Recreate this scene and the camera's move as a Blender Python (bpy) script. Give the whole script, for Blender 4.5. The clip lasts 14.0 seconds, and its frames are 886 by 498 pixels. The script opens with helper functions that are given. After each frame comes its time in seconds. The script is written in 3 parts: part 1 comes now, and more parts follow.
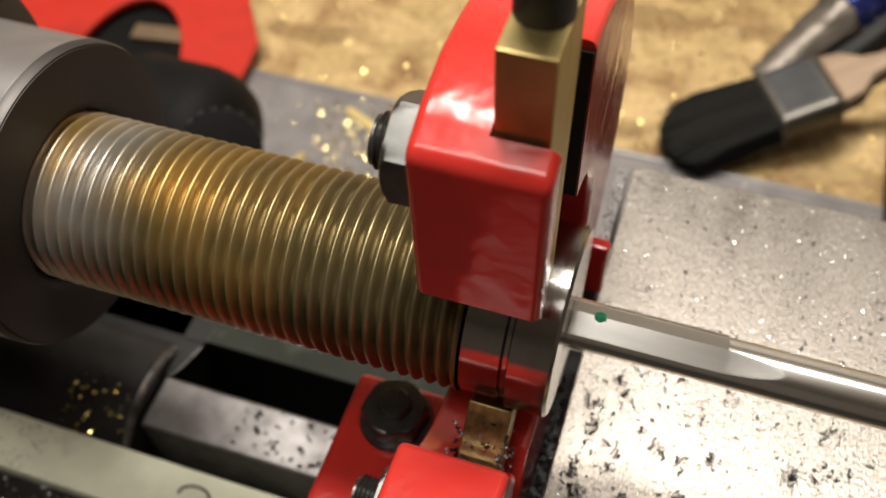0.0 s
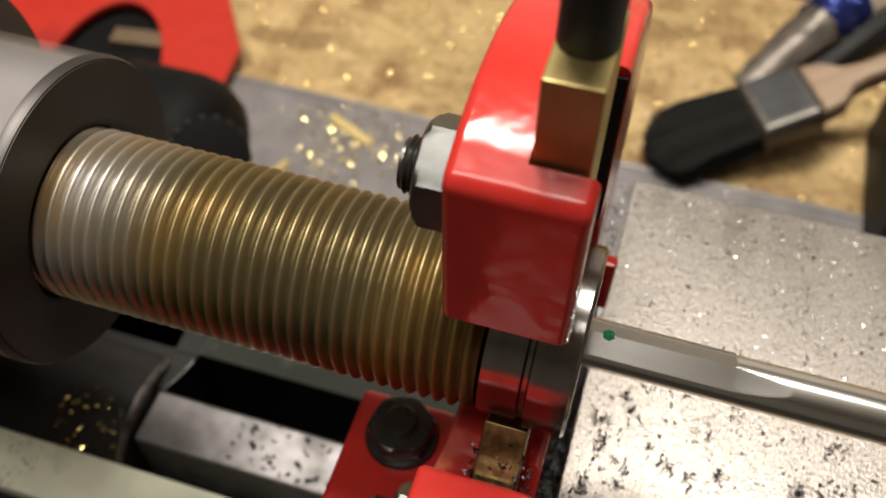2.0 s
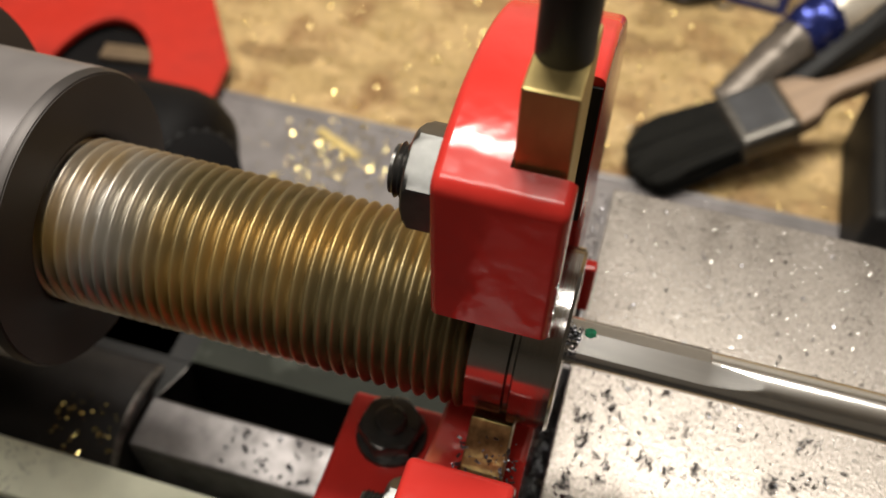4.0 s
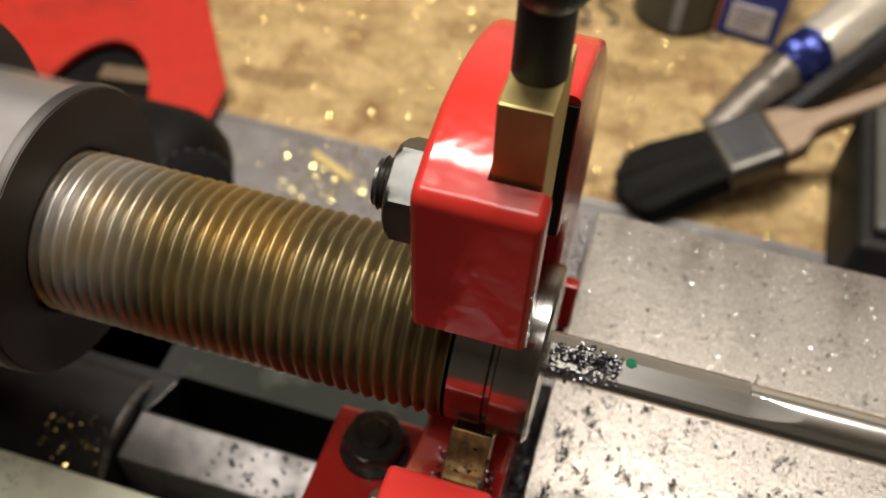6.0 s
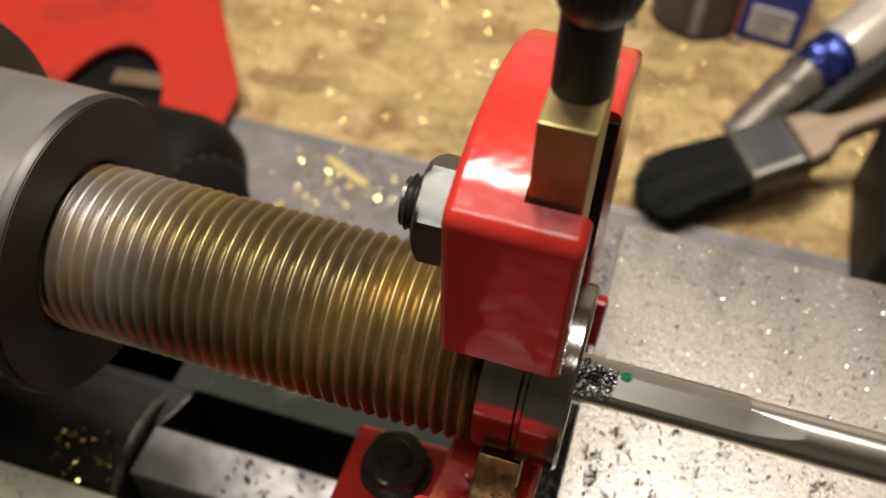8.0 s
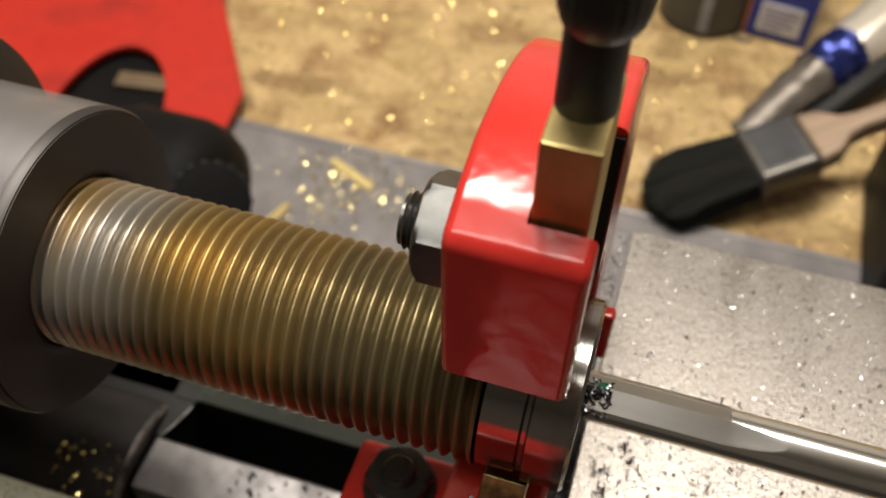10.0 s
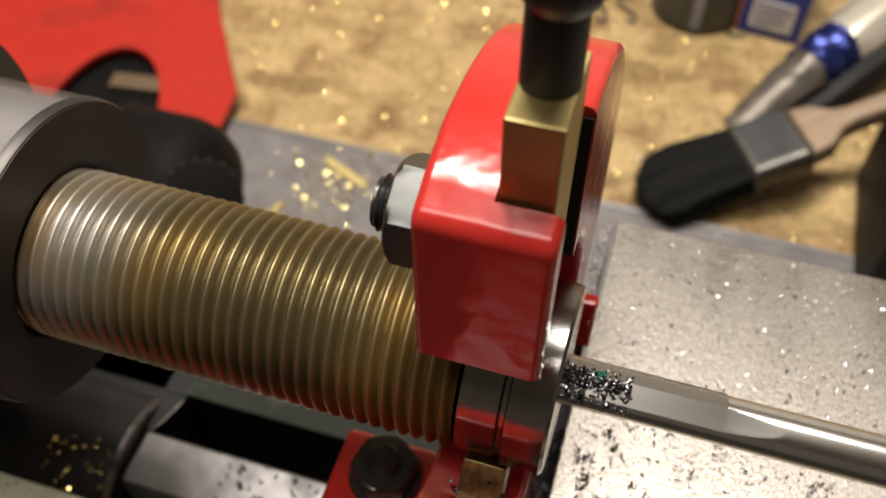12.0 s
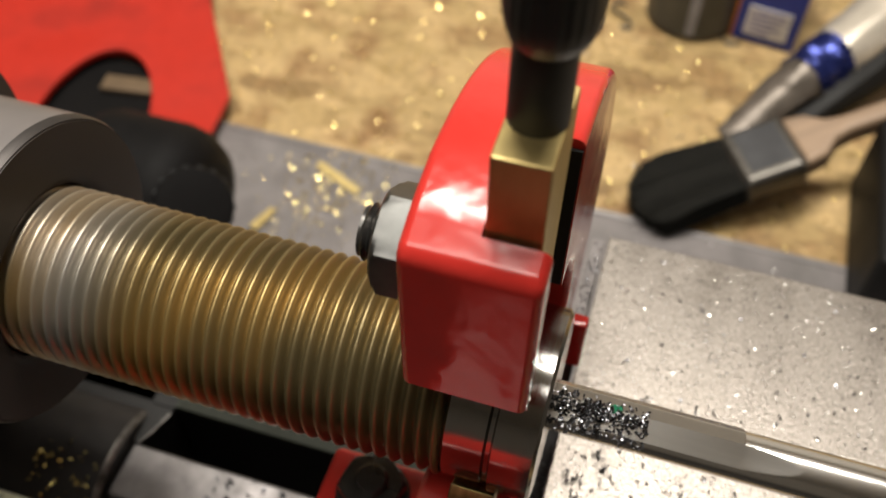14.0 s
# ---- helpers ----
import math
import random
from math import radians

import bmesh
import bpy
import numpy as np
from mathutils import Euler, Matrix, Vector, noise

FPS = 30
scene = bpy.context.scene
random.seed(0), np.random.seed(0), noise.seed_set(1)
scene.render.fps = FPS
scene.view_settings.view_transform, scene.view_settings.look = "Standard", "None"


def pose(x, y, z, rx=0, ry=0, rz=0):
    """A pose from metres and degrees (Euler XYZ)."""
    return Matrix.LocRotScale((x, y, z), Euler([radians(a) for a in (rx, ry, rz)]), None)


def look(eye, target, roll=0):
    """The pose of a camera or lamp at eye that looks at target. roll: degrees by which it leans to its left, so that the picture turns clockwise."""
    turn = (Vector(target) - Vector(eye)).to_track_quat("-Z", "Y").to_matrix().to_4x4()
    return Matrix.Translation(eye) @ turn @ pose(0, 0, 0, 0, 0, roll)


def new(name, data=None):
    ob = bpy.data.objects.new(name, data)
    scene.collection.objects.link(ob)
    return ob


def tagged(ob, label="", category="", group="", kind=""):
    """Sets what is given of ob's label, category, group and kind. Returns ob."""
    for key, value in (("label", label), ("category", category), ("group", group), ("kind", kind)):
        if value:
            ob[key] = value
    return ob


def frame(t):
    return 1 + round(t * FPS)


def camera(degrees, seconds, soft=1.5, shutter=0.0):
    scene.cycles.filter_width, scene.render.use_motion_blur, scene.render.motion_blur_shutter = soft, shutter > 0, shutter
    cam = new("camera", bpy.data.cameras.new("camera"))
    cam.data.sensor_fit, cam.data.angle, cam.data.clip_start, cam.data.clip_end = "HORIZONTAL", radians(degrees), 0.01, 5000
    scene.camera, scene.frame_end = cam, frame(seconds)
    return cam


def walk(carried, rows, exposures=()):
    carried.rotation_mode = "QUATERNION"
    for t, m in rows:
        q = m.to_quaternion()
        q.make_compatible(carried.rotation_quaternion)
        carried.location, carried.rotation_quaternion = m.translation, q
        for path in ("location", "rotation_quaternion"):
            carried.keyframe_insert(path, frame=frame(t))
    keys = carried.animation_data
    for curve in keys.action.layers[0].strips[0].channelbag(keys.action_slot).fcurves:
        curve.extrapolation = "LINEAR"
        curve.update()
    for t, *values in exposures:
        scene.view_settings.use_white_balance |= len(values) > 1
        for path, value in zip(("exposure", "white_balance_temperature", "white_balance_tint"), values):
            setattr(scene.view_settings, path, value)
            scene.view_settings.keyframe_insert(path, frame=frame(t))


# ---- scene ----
cam = camera(50.47, 14.0, shutter=0.5)
# a phone's small aperture, focused on the front of the rest
cam.data.dof.use_dof = True
cam.data.dof.focus_distance = 0.13
cam.data.dof.aperture_fstop = 22.0
# seconds, eye in metres, turn in degrees
ROWS = [
    (0.0, 0.01173, -0.07859, 0.12501, 36.285, 1.507, 18.256),
    (0.5, 0.00610, -0.08086, 0.12535, 35.712, 0.177, 17.326),
    (1.0, 0.00498, -0.07891, 0.12750, 35.992, -0.093, 16.885),
    (1.5, 0.00304, -0.07688, 0.12680, 36.107, -0.009, 16.814),
    (2.0, 0.00371, -0.07816, 0.12616, 36.328, -0.092, 17.120),
    (4.5, 0.00543, -0.08584, 0.13151, 37.864, -0.768, 16.271),
    (5.0, 0.00582, -0.08744, 0.13159, 38.557, -1.090, 16.871),
    (5.5, 0.00624, -0.08648, 0.13128, 38.736, -1.321, 16.880),
    (6.0, 0.00826, -0.08747, 0.13276, 38.961, -1.339, 16.839),
    (6.5, 0.01113, -0.08443, 0.13232, 39.070, -1.173, 17.009),
    (7.0, 0.00838, -0.08586, 0.13209, 39.037, -1.233, 17.265),
    (7.5, 0.00675, -0.08411, 0.13004, 39.041, -1.185, 17.368),
    (8.0, 0.00404, -0.08240, 0.12964, 39.003, -0.926, 17.325),
    (10.5, 0.00324, -0.07568, 0.12800, 38.749, -0.263, 17.417),
    (11.0, 0.00297, -0.07444, 0.12813, 38.771, -0.125, 17.379),
    (11.5, 0.00629, -0.07529, 0.12952, 38.845, 0.066, 17.196),
    (12.0, 0.00771, -0.07885, 0.12725, 38.969, 0.041, 17.115),
    (12.5, 0.00764, -0.07951, 0.12836, 39.050, -0.233, 17.452),
    (13.0, 0.00651, -0.07795, 0.12742, 38.925, -0.100, 17.487),
    (13.5, 0.00918, -0.07849, 0.12858, 38.872, -0.222, 17.248),
    (14.0, 0.00739, -0.07470, 0.12871, 38.823, -0.516, 17.253),
]
walk(cam, [(t, pose(x, y, z, rx, ry, rz)) for t, x, y, z, rx, ry, rz in ROWS],
     exposures=[(0.0, 0.1), (1.0, 0.03), (2.0, -0.05), (5.0, -0.05), (14.0, -0.04)])

# ---- light: ceiling lights over the headstock end and farther back at the tailstock end, and an added fill light before the lathe ----
world = bpy.data.worlds.new("workshop_air")
world.use_nodes = True
world.node_tree.nodes["Background"].inputs[0].default_value = (1.0, 0.86, 0.7, 1)
world.node_tree.nodes["Background"].inputs[1].default_value = 0.02
scene.world = world


def area_lamp(name, eye, target, size, watts, colour):
    data = bpy.data.lights.new(name, "AREA")
    data.shape, data.size, data.energy, data.color = "DISK", size, watts, colour
    ob = new(name, data)
    ob.matrix_basis = look(eye, target)
    return ob


area_lamp("overhead_light", (-0.17, 0.27, 1.36), (0, 0, 0), 0.38, 27.0, (1.0, 0.945, 0.855))
area_lamp("overhead_light", (0.2, 0.46, 1.36), (0.08, 0.1, 0), 0.36, 9.6, (1.0, 0.945, 0.855))
# Unseen fill, added to brighten the lathe's front and lower left.
area_lamp("overhead_light", (-0.2, -0.37, 1.36), (-0.03, 0, 0), 0.42, 8.0, (1.0, 0.945, 0.855))


# ---- helpers ----
MM = 0.001


def even_shading(ob):
    """Keeps flat faces flat where they meet rounded edges."""
    mod = ob.modifiers.new("even_shading", "WEIGHTED_NORMAL")
    mod.keep_sharp = True


def link(name, bm, material, parent=None, label="", smooth=True, sharp=35):
    """One mesh object out of a bmesh in millimetres."""
    bmesh.ops.transform(bm, matrix=Matrix.Scale(MM, 4), verts=bm.verts)
    bmesh.ops.recalc_face_normals(bm, faces=bm.faces)
    me = bpy.data.meshes.new(name)
    bm.to_mesh(me)
    bm.free()
    me.materials.append(material)
    if smooth:
        me.shade_smooth()
        me.set_sharp_from_angle(angle=radians(sharp))
    ob = new(name, me)
    if smooth and len(me.polygons) < 2500:
        even_shading(ob)
    if parent is not None:
        ob.parent = parent
    if label:
        ob["label"] = label
    return ob


def part(name, bm, material, parent, label="", **kw):
    return link(name, bm, material, parent, label, **kw)


def thing(name, x, y, z, label, category, rx=0, ry=0, rz=0, **tags):
    """An empty at the base of a thing; its parts are built about that point, in millimetres."""
    ob = new(name)
    ob.empty_display_size = 0.01
    ob.matrix_basis = pose(x * MM, y * MM, z * MM, rx, ry, rz)
    return tagged(ob, label, category, **tags)


def box(x0, x1, y0, y1, z0, z1, bevel=0.0, segments=2, bm=None):
    bm = bm or bmesh.new()
    m = Matrix.Translation(((x0 + x1) / 2, (y0 + y1) / 2, (z0 + z1) / 2)) @ Matrix.Diagonal((x1 - x0, y1 - y0, z1 - z0, 1))
    made = bmesh.ops.create_cube(bm, size=1, matrix=m)
    if bevel:
        edges = {e for v in made["verts"] for e in v.link_edges}
        bmesh.ops.bevel(bm, geom=list(edges), offset=bevel, segments=segments, profile=0.5, affect="EDGES")
    return bm


def lathe(profile, steps=48, axis="Z", closed=False, bm=None):
    """A turned body: profile of (radius, height), about z or x."""
    bm = bm or bmesh.new()
    rings = []
    for r, h in profile:
        ring = []
        for i in range(steps):
            a = 2 * math.pi * i / steps
            c, s = r * math.cos(a), r * math.sin(a)
            ring.append(bm.verts.new((c, s, h) if axis == "Z" else (h, c, s)))
        rings.append(ring)
    for a, b in zip(rings, rings[1:] + rings[:1] if closed else rings[1:]):
        for i in range(steps):
            bm.faces.new((a[i], a[(i + 1) % steps], b[(i + 1) % steps], b[i]))
    if not closed:
        bm.faces.new(rings[0][::-1])
        bm.faces.new(rings[-1])
    return bm


def extrude(outline, lo, hi, axis="X", bevel=0.0, segments=3, angle=40):
    """A plate with that outline (y, z for axis X; x, y for axis Z) from lo to hi, its sharp edges rounded."""
    bm = bmesh.new()
    def at(p, h):
        return (h, p[0], p[1]) if axis == "X" else (p[0], p[1], h)
    a = [bm.verts.new(at(p, lo)) for p in outline]
    b = [bm.verts.new(at(p, hi)) for p in outline]
    bm.faces.new(a[::-1])
    bm.faces.new(b)
    n = len(outline)
    for i in range(n):
        bm.faces.new((a[i], a[(i + 1) % n], b[(i + 1) % n], b[i]))
    bmesh.ops.recalc_face_normals(bm, faces=bm.faces)
    if bevel:
        edges = [e for e in bm.edges if e.calc_face_angle(0) > radians(angle)]
        bmesh.ops.bevel(bm, geom=edges, offset=bevel, segments=segments, profile=0.5, affect="EDGES")
    return bm


def cut(ob, cutter):
    """Takes the cutter's body out of ob's mesh for good."""
    mod = ob.modifiers.new("cut", "BOOLEAN")
    mod.operation, mod.object, mod.solver = "DIFFERENCE", cutter, "EXACT"
    deps = bpy.context.evaluated_depsgraph_get()
    me = bpy.data.meshes.new_from_object(ob.evaluated_get(deps))
    ob.modifiers.clear()
    ob.data = me
    me.shade_smooth()
    me.set_sharp_from_angle(angle=radians(35))
    bpy.data.objects.remove(cutter)
    even_shading(ob)


# ---- materials ----
def material(name, base, rough=0.5, metal=0.0, vary=0.15, grain=80.0, bump=0.05, stain=None, stain_at=0.6, stain_scale=25.0,
             stretch=(1, 1, 1), coat=0.0, bump_mm=0.2, rough_vary=0.1, detail=6.0, specular=0.5):
    """Two scales of variation: fine grain and larger stains, with fine relief. Scales are per metre."""
    mat = bpy.data.materials.new(name)
    mat.use_nodes = True
    tree = mat.node_tree
    n, l = tree.nodes, tree.links
    bsdf = n["Principled BSDF"]
    bsdf.inputs["Metallic"].default_value = metal
    bsdf.inputs["Coat Weight"].default_value = coat
    bsdf.inputs["Coat Roughness"].default_value = 0.08
    bsdf.inputs["Specular IOR Level"].default_value = specular
    coords = n.new("ShaderNodeTexCoord")
    mapping = n.new("ShaderNodeMapping")
    mapping.inputs["Scale"].default_value = stretch
    l.new(coords.outputs["Object"], mapping.inputs["Vector"])
    fine = n.new("ShaderNodeTexNoise")
    fine.inputs["Scale"].default_value, fine.inputs["Detail"].default_value = grain, detail
    l.new(mapping.outputs[0], fine.inputs["Vector"])
    big = n.new("ShaderNodeTexNoise")
    big.inputs["Scale"].default_value, big.inputs["Detail"].default_value = stain_scale, 5
    l.new(mapping.outputs[0], big.inputs["Vector"])
    ramp = n.new("ShaderNodeMapRange")
    ramp.inputs[1].default_value, ramp.inputs[2].default_value = 0.3, 0.7
    ramp.inputs[3].default_value, ramp.inputs[4].default_value = 1 - vary, 1 + vary
    l.new(fine.outputs[0], ramp.inputs[0])
    mix = n.new("ShaderNodeMix")
    mix.data_type = "RGBA"
    mix.inputs["A"].default_value = (*base, 1)
    mix.inputs["B"].default_value = (*(stain or [c * 0.7 for c in base]), 1)
    edge = n.new("ShaderNodeMapRange")
    edge.inputs[1].default_value, edge.inputs[2].default_value = stain_at - 0.08, stain_at + 0.12
    l.new(big.outputs[0], edge.inputs[0])
    l.new(edge.outputs[0], mix.inputs["Factor"])
    scale = n.new("ShaderNodeVectorMath")
    scale.operation = "SCALE"
    l.new(mix.outputs["Result"], scale.inputs[0])
    l.new(ramp.outputs[0], scale.inputs["Scale"])
    l.new(scale.outputs[0], bsdf.inputs["Base Color"])
    rr = n.new("ShaderNodeMapRange")
    rr.inputs[1].default_value, rr.inputs[2].default_value = 0.3, 0.7
    rr.inputs[3].default_value, rr.inputs[4].default_value = max(0.02, rough - rough_vary), rough + rough_vary
    l.new(big.outputs[0], rr.inputs[0])
    l.new(rr.outputs[0], bsdf.inputs["Roughness"])
    if bump:
        b = n.new("ShaderNodeBump")
        b.inputs["Strength"].default_value, b.inputs["Distance"].default_value = bump, bump_mm * MM
        l.new(fine.outputs[0], b.inputs["Height"])
        l.new(b.outputs[0], bsdf.inputs["Normal"])
        if coat:
            l.new(b.outputs[0], bsdf.inputs["Coat Normal"])
    mat["mix"] = mix.name
    return mat


RED = material("red_enamel", (0.46, 0.029, 0.023), 0.15, vary=0.05, grain=170, detail=2.0, bump=0.65, bump_mm=0.4, stain=(0.5, 0.027, 0.02), specular=0.36)
RED_OLD = material("red_paint_dull", (0.4, 0.021, 0.011), 0.5, vary=0.06, grain=150, bump=0.15, specular=0.3)
BRASS = material("brass", (0.5, 0.39, 0.17), 0.52, 1.0, vary=0.12, grain=400, bump=0.12, stain=(0.45, 0.3, 0.1), stretch=(1, 1, 0.3))
# Darker copy of the brass: shade put into its colour, plus oil stains.
SHADED_BRASS = material("shaded_stained_brass", (0.42, 0.33, 0.14), 0.42, 1.0, vary=0.3, grain=500, bump=0.3, stain=(0.12, 0.09, 0.04), stain_at=0.5, stain_scale=180)
STEEL = material("bright_steel", (0.78, 0.77, 0.75), 0.2, 1.0, vary=0.06, grain=600, bump=0.06, stretch=(0.1, 1, 1), stain=(0.5, 0.47, 0.44), rough_vary=0.04)
TURNED = material("turned_steel", (0.31, 0.3, 0.29), 0.17, 1.0, vary=0.1, grain=900, bump=0.1, stretch=(6, 0.4, 0.4), rough_vary=0.05)
NUT = material("blackened_steel", (0.125, 0.125, 0.12), 0.36, 0.9, vary=0.2, grain=300, bump=0.1, stain=(0.1, 0.1, 0.1))
# Matt black for the case, and for shade filled in between parts.
BLACK = material("matt_black", (0.009, 0.0085, 0.008), 0.6, 0.0, vary=0.2, grain=200, bump=0.08, specular=0.25)
OILED = material("oiled_black_steel", (0.07, 0.067, 0.063), 0.26, 0.75, vary=0.25, grain=300, bump=0.1)
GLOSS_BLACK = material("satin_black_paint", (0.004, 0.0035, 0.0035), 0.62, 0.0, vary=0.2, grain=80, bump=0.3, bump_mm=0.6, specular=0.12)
PLASTIC = material("black_plastic", (0.01, 0.01, 0.01), 0.42, 0.0, vary=0.15, grain=500, bump=0.15)
SADDLE = material("ground_steel", (0.285, 0.258, 0.233), 0.36, 1.0, vary=0.45, grain=2600, bump=1.0, bump_mm=0.12, stretch=(1, 0.45, 1), stain=(0.26, 0.235, 0.21), stain_scale=90, rough_vary=0.05)
WAY = material("oily_way_steel", (0.2, 0.188, 0.186), 0.48, 0.95, vary=0.2, grain=250, bump=0.1, stain=(0.1, 0.092, 0.09), stain_scale=70)
WORN = material("worn_cast_edge", (0.2, 0.187, 0.175), 0.42, 0.9, vary=0.4, grain=500, bump=0.3, stain=(0.05, 0.045, 0.04), stain_at=0.52, stain_scale=160)
DARK = material("dark_cast_iron", (0.016, 0.014, 0.0135), 0.4, 0.0, vary=0.3, grain=200, bump=0.4, specular=0.38)
GREEN_PAINT = material("pale_green_paint", (0.76, 0.77, 0.61), 0.45, vary=0.08, grain=120, bump=0.1, stain=(0.2, 0.21, 0.17), stain_at=0.66, stain_scale=60)
# Dark copy of the rail's green, with the bar's shade in its colour.
SHADED_GREEN = material("shaded_green_paint", (0.024, 0.026, 0.021), 0.8, vary=0.15, grain=120, bump=0.1, specular=0.12, stain=(0.06, 0.065, 0.055), stain_scale=60)
CHUCK = material("chuck_steel", (0.1, 0.09, 0.088), 0.6, 0.9, vary=0.15, grain=150, bump=0.05)
# Lighter tone stands in for the glint along the chuck face's edge.
FACE_EDGE = material("lit_chuck_edge", (0.08, 0.073, 0.07), 0.5, 0.9, vary=0.2, grain=300, bump=0.1)
NOSE = material("grey_chuck_nose", (0.34, 0.318, 0.318), 0.42, 0.85, vary=0.12, grain=150, bump=0.08, stain=(0.26, 0.235, 0.225), stain_scale=40)
# Darker than the nose, whose side faces the light: shade put into the colour.
CHUCK_FACE = material("shaded_chuck_face", (0.028, 0.022, 0.018), 0.5, 0.0, vary=0.15, grain=150, bump=0.05)
TRAY = material("grey_tray_paint", (0.175, 0.16, 0.157), 0.35, vary=0.2, grain=60, bump=0.1, stain=(0.09, 0.085, 0.08), stain_scale=20, rough_vary=0.15)
BRASS_CHIP = material("brass_chips", (0.85, 0.7, 0.3), 0.2, 1.0, vary=0.1)
STEEL_CHIP = material("steel_chips", (0.15, 0.15, 0.16), 0.28, 1.0, vary=0.3, grain=900)
BRIGHT_CHIP = material("bright_chips", (0.78, 0.77, 0.75), 0.27, 1.0, vary=0.1)
DARK_CHIP = material("dark_chips", (0.05, 0.05, 0.055), 0.4, 0.6, vary=0.3)
BRISTLE = material("dark_bristles", (0.009, 0.0085, 0.0065), 0.7, specular=0.25, vary=0.5, grain=900, bump=0.3, stretch=(0.08, 1, 1))
FERRULE = material("tinned_ferrule", (0.14, 0.13, 0.116), 0.35, 0.9, vary=0.15, grain=200, bump=0.05)
WOOD = material("brush_wood", (0.3, 0.195, 0.105), 0.5, vary=0.2, grain=150, bump=0.1, stretch=(0.15, 1, 1))
DARK_WOOD = material("brown_wood", (0.12, 0.08, 0.045), 0.5, vary=0.2, grain=150, bump=0.1)
PALE_WOOD = material("bare_pale_wood", (0.27, 0.185, 0.12), 0.5, vary=0.2, grain=150, bump=0.1, stretch=(0.15, 1, 1))
DARK_TIN = material("dark_tin", (0.045, 0.045, 0.048), 0.5, 0.3, vary=0.2, grain=200, bump=0.1)
BLUE = material("blue_card", (0.02, 0.045, 0.32), 0.4, vary=0.05)
WHITE = material("white_print", (0.75, 0.75, 0.78), 0.5, vary=0.04)
CREAM = material("white_tube_end", (0.62, 0.56, 0.47), 0.28, 0.4, vary=0.08, bump=0.2, bump_mm=0.8, grain=120)
NAVY = material("navy_foil", (0.03, 0.042, 0.19), 0.25, 0.7, vary=0.2, grain=150, bump=0.6, bump_mm=1.0)
ORANGE = material("orange_card", (0.7, 0.22, 0.03), 0.45, vary=0.05)
GREY = material("dark_grey_plastic", (0.07, 0.07, 0.063), 0.4, vary=0.1)
PALE_GREY = material("pale_grey_strip", (0.3, 0.31, 0.36), 0.45, vary=0.1)
FOIL = material("crumpled_tube_skin", (0.14, 0.118, 0.098), 0.45, 0.5, vary=0.25, grain=120, bump=0.8, bump_mm=1.4)
GREEN_INK = material("green_ink", (0.003, 0.1, 0.045), 0.7, vary=0.4, grain=1500, specular=0.2)
PLASTER = material("plaster_wall", (0.32, 0.29, 0.25), 0.8, vary=0.05, grain=20)
PAINT = material("white_wall_paint", (0.78, 0.75, 0.7), 0.7, vary=0.04, grain=20)
CONCRETE = material("concrete", (0.06, 0.057, 0.053), 0.8, vary=0.15, grain=15)


def osb_material():
    """Pressed strand board: flat strands at two leanings, with darker gaps, knots and oil spots."""
    mat = material("strand_board", (0.5, 0.34, 0.16), 0.55, vary=0.22, grain=240, bump=0.25, stain=(0.2, 0.105, 0.035), stain_at=0.57, stain_scale=36)
    tree = mat.node_tree
    n, l = tree.nodes, tree.links
    mix = n[mat["mix"]]
    coords = n.new("ShaderNodeTexCoord")
    warp = n.new("ShaderNodeTexNoise")
    warp.inputs["Scale"].default_value = 30
    l.new(coords.outputs["Object"], warp.inputs["Vector"])
    lift = n.new("ShaderNodeMix")
    lift.data_type = "VECTOR"
    lift.inputs["Factor"].default_value = 0.02
    l.new(coords.outputs["Object"], lift.inputs["A"])
    l.new(warp.outputs["Color"], lift.inputs["B"])
    layers = []
    for turn, scale in ((0.35, (24, 74, 1)), (-0.9, (30, 95, 1))):
        m = n.new("ShaderNodeMapping")
        m.inputs["Scale"].default_value = scale
        m.inputs["Rotation"].default_value = (0, 0, turn)
        l.new(lift.outputs["Result"], m.inputs["Vector"])
        cells = n.new("ShaderNodeTexVoronoi")
        cells.inputs["Scale"].default_value = 1.0
        l.new(m.outputs[0], cells.inputs["Vector"])
        ramp = n.new("ShaderNodeValToRGB")
        ramp.color_ramp.elements[0].color = (0.17, 0.095, 0.035, 1)
        ramp.color_ramp.elements[1].color = (0.49, 0.337, 0.157, 1)
        mid = ramp.color_ramp.elements.new(0.3)
        mid.color = (0.34, 0.233, 0.095, 1)
        l.new(cells.outputs["Color"], ramp.inputs[0])
        layers.append(ramp)
    choose = n.new("ShaderNodeTexNoise")
    choose.inputs["Scale"].default_value = 22
    l.new(coords.outputs["Object"], choose.inputs["Vector"])
    step = n.new("ShaderNodeMapRange")
    step.inputs[1].default_value, step.inputs[2].default_value = 0.49, 0.53
    l.new(choose.outputs[0], step.inputs[0])
    both = n.new("ShaderNodeMix")
    both.data_type = "RGBA"
    l.new(step.outputs[0], both.inputs["Factor"])
    l.new(layers[0].outputs[0], both.inputs["A"])
    l.new(layers[1].outputs[0], both.inputs["B"])
    l.new(both.outputs["Result"], mix.inputs["A"])
    return mat


OSB = osb_material()


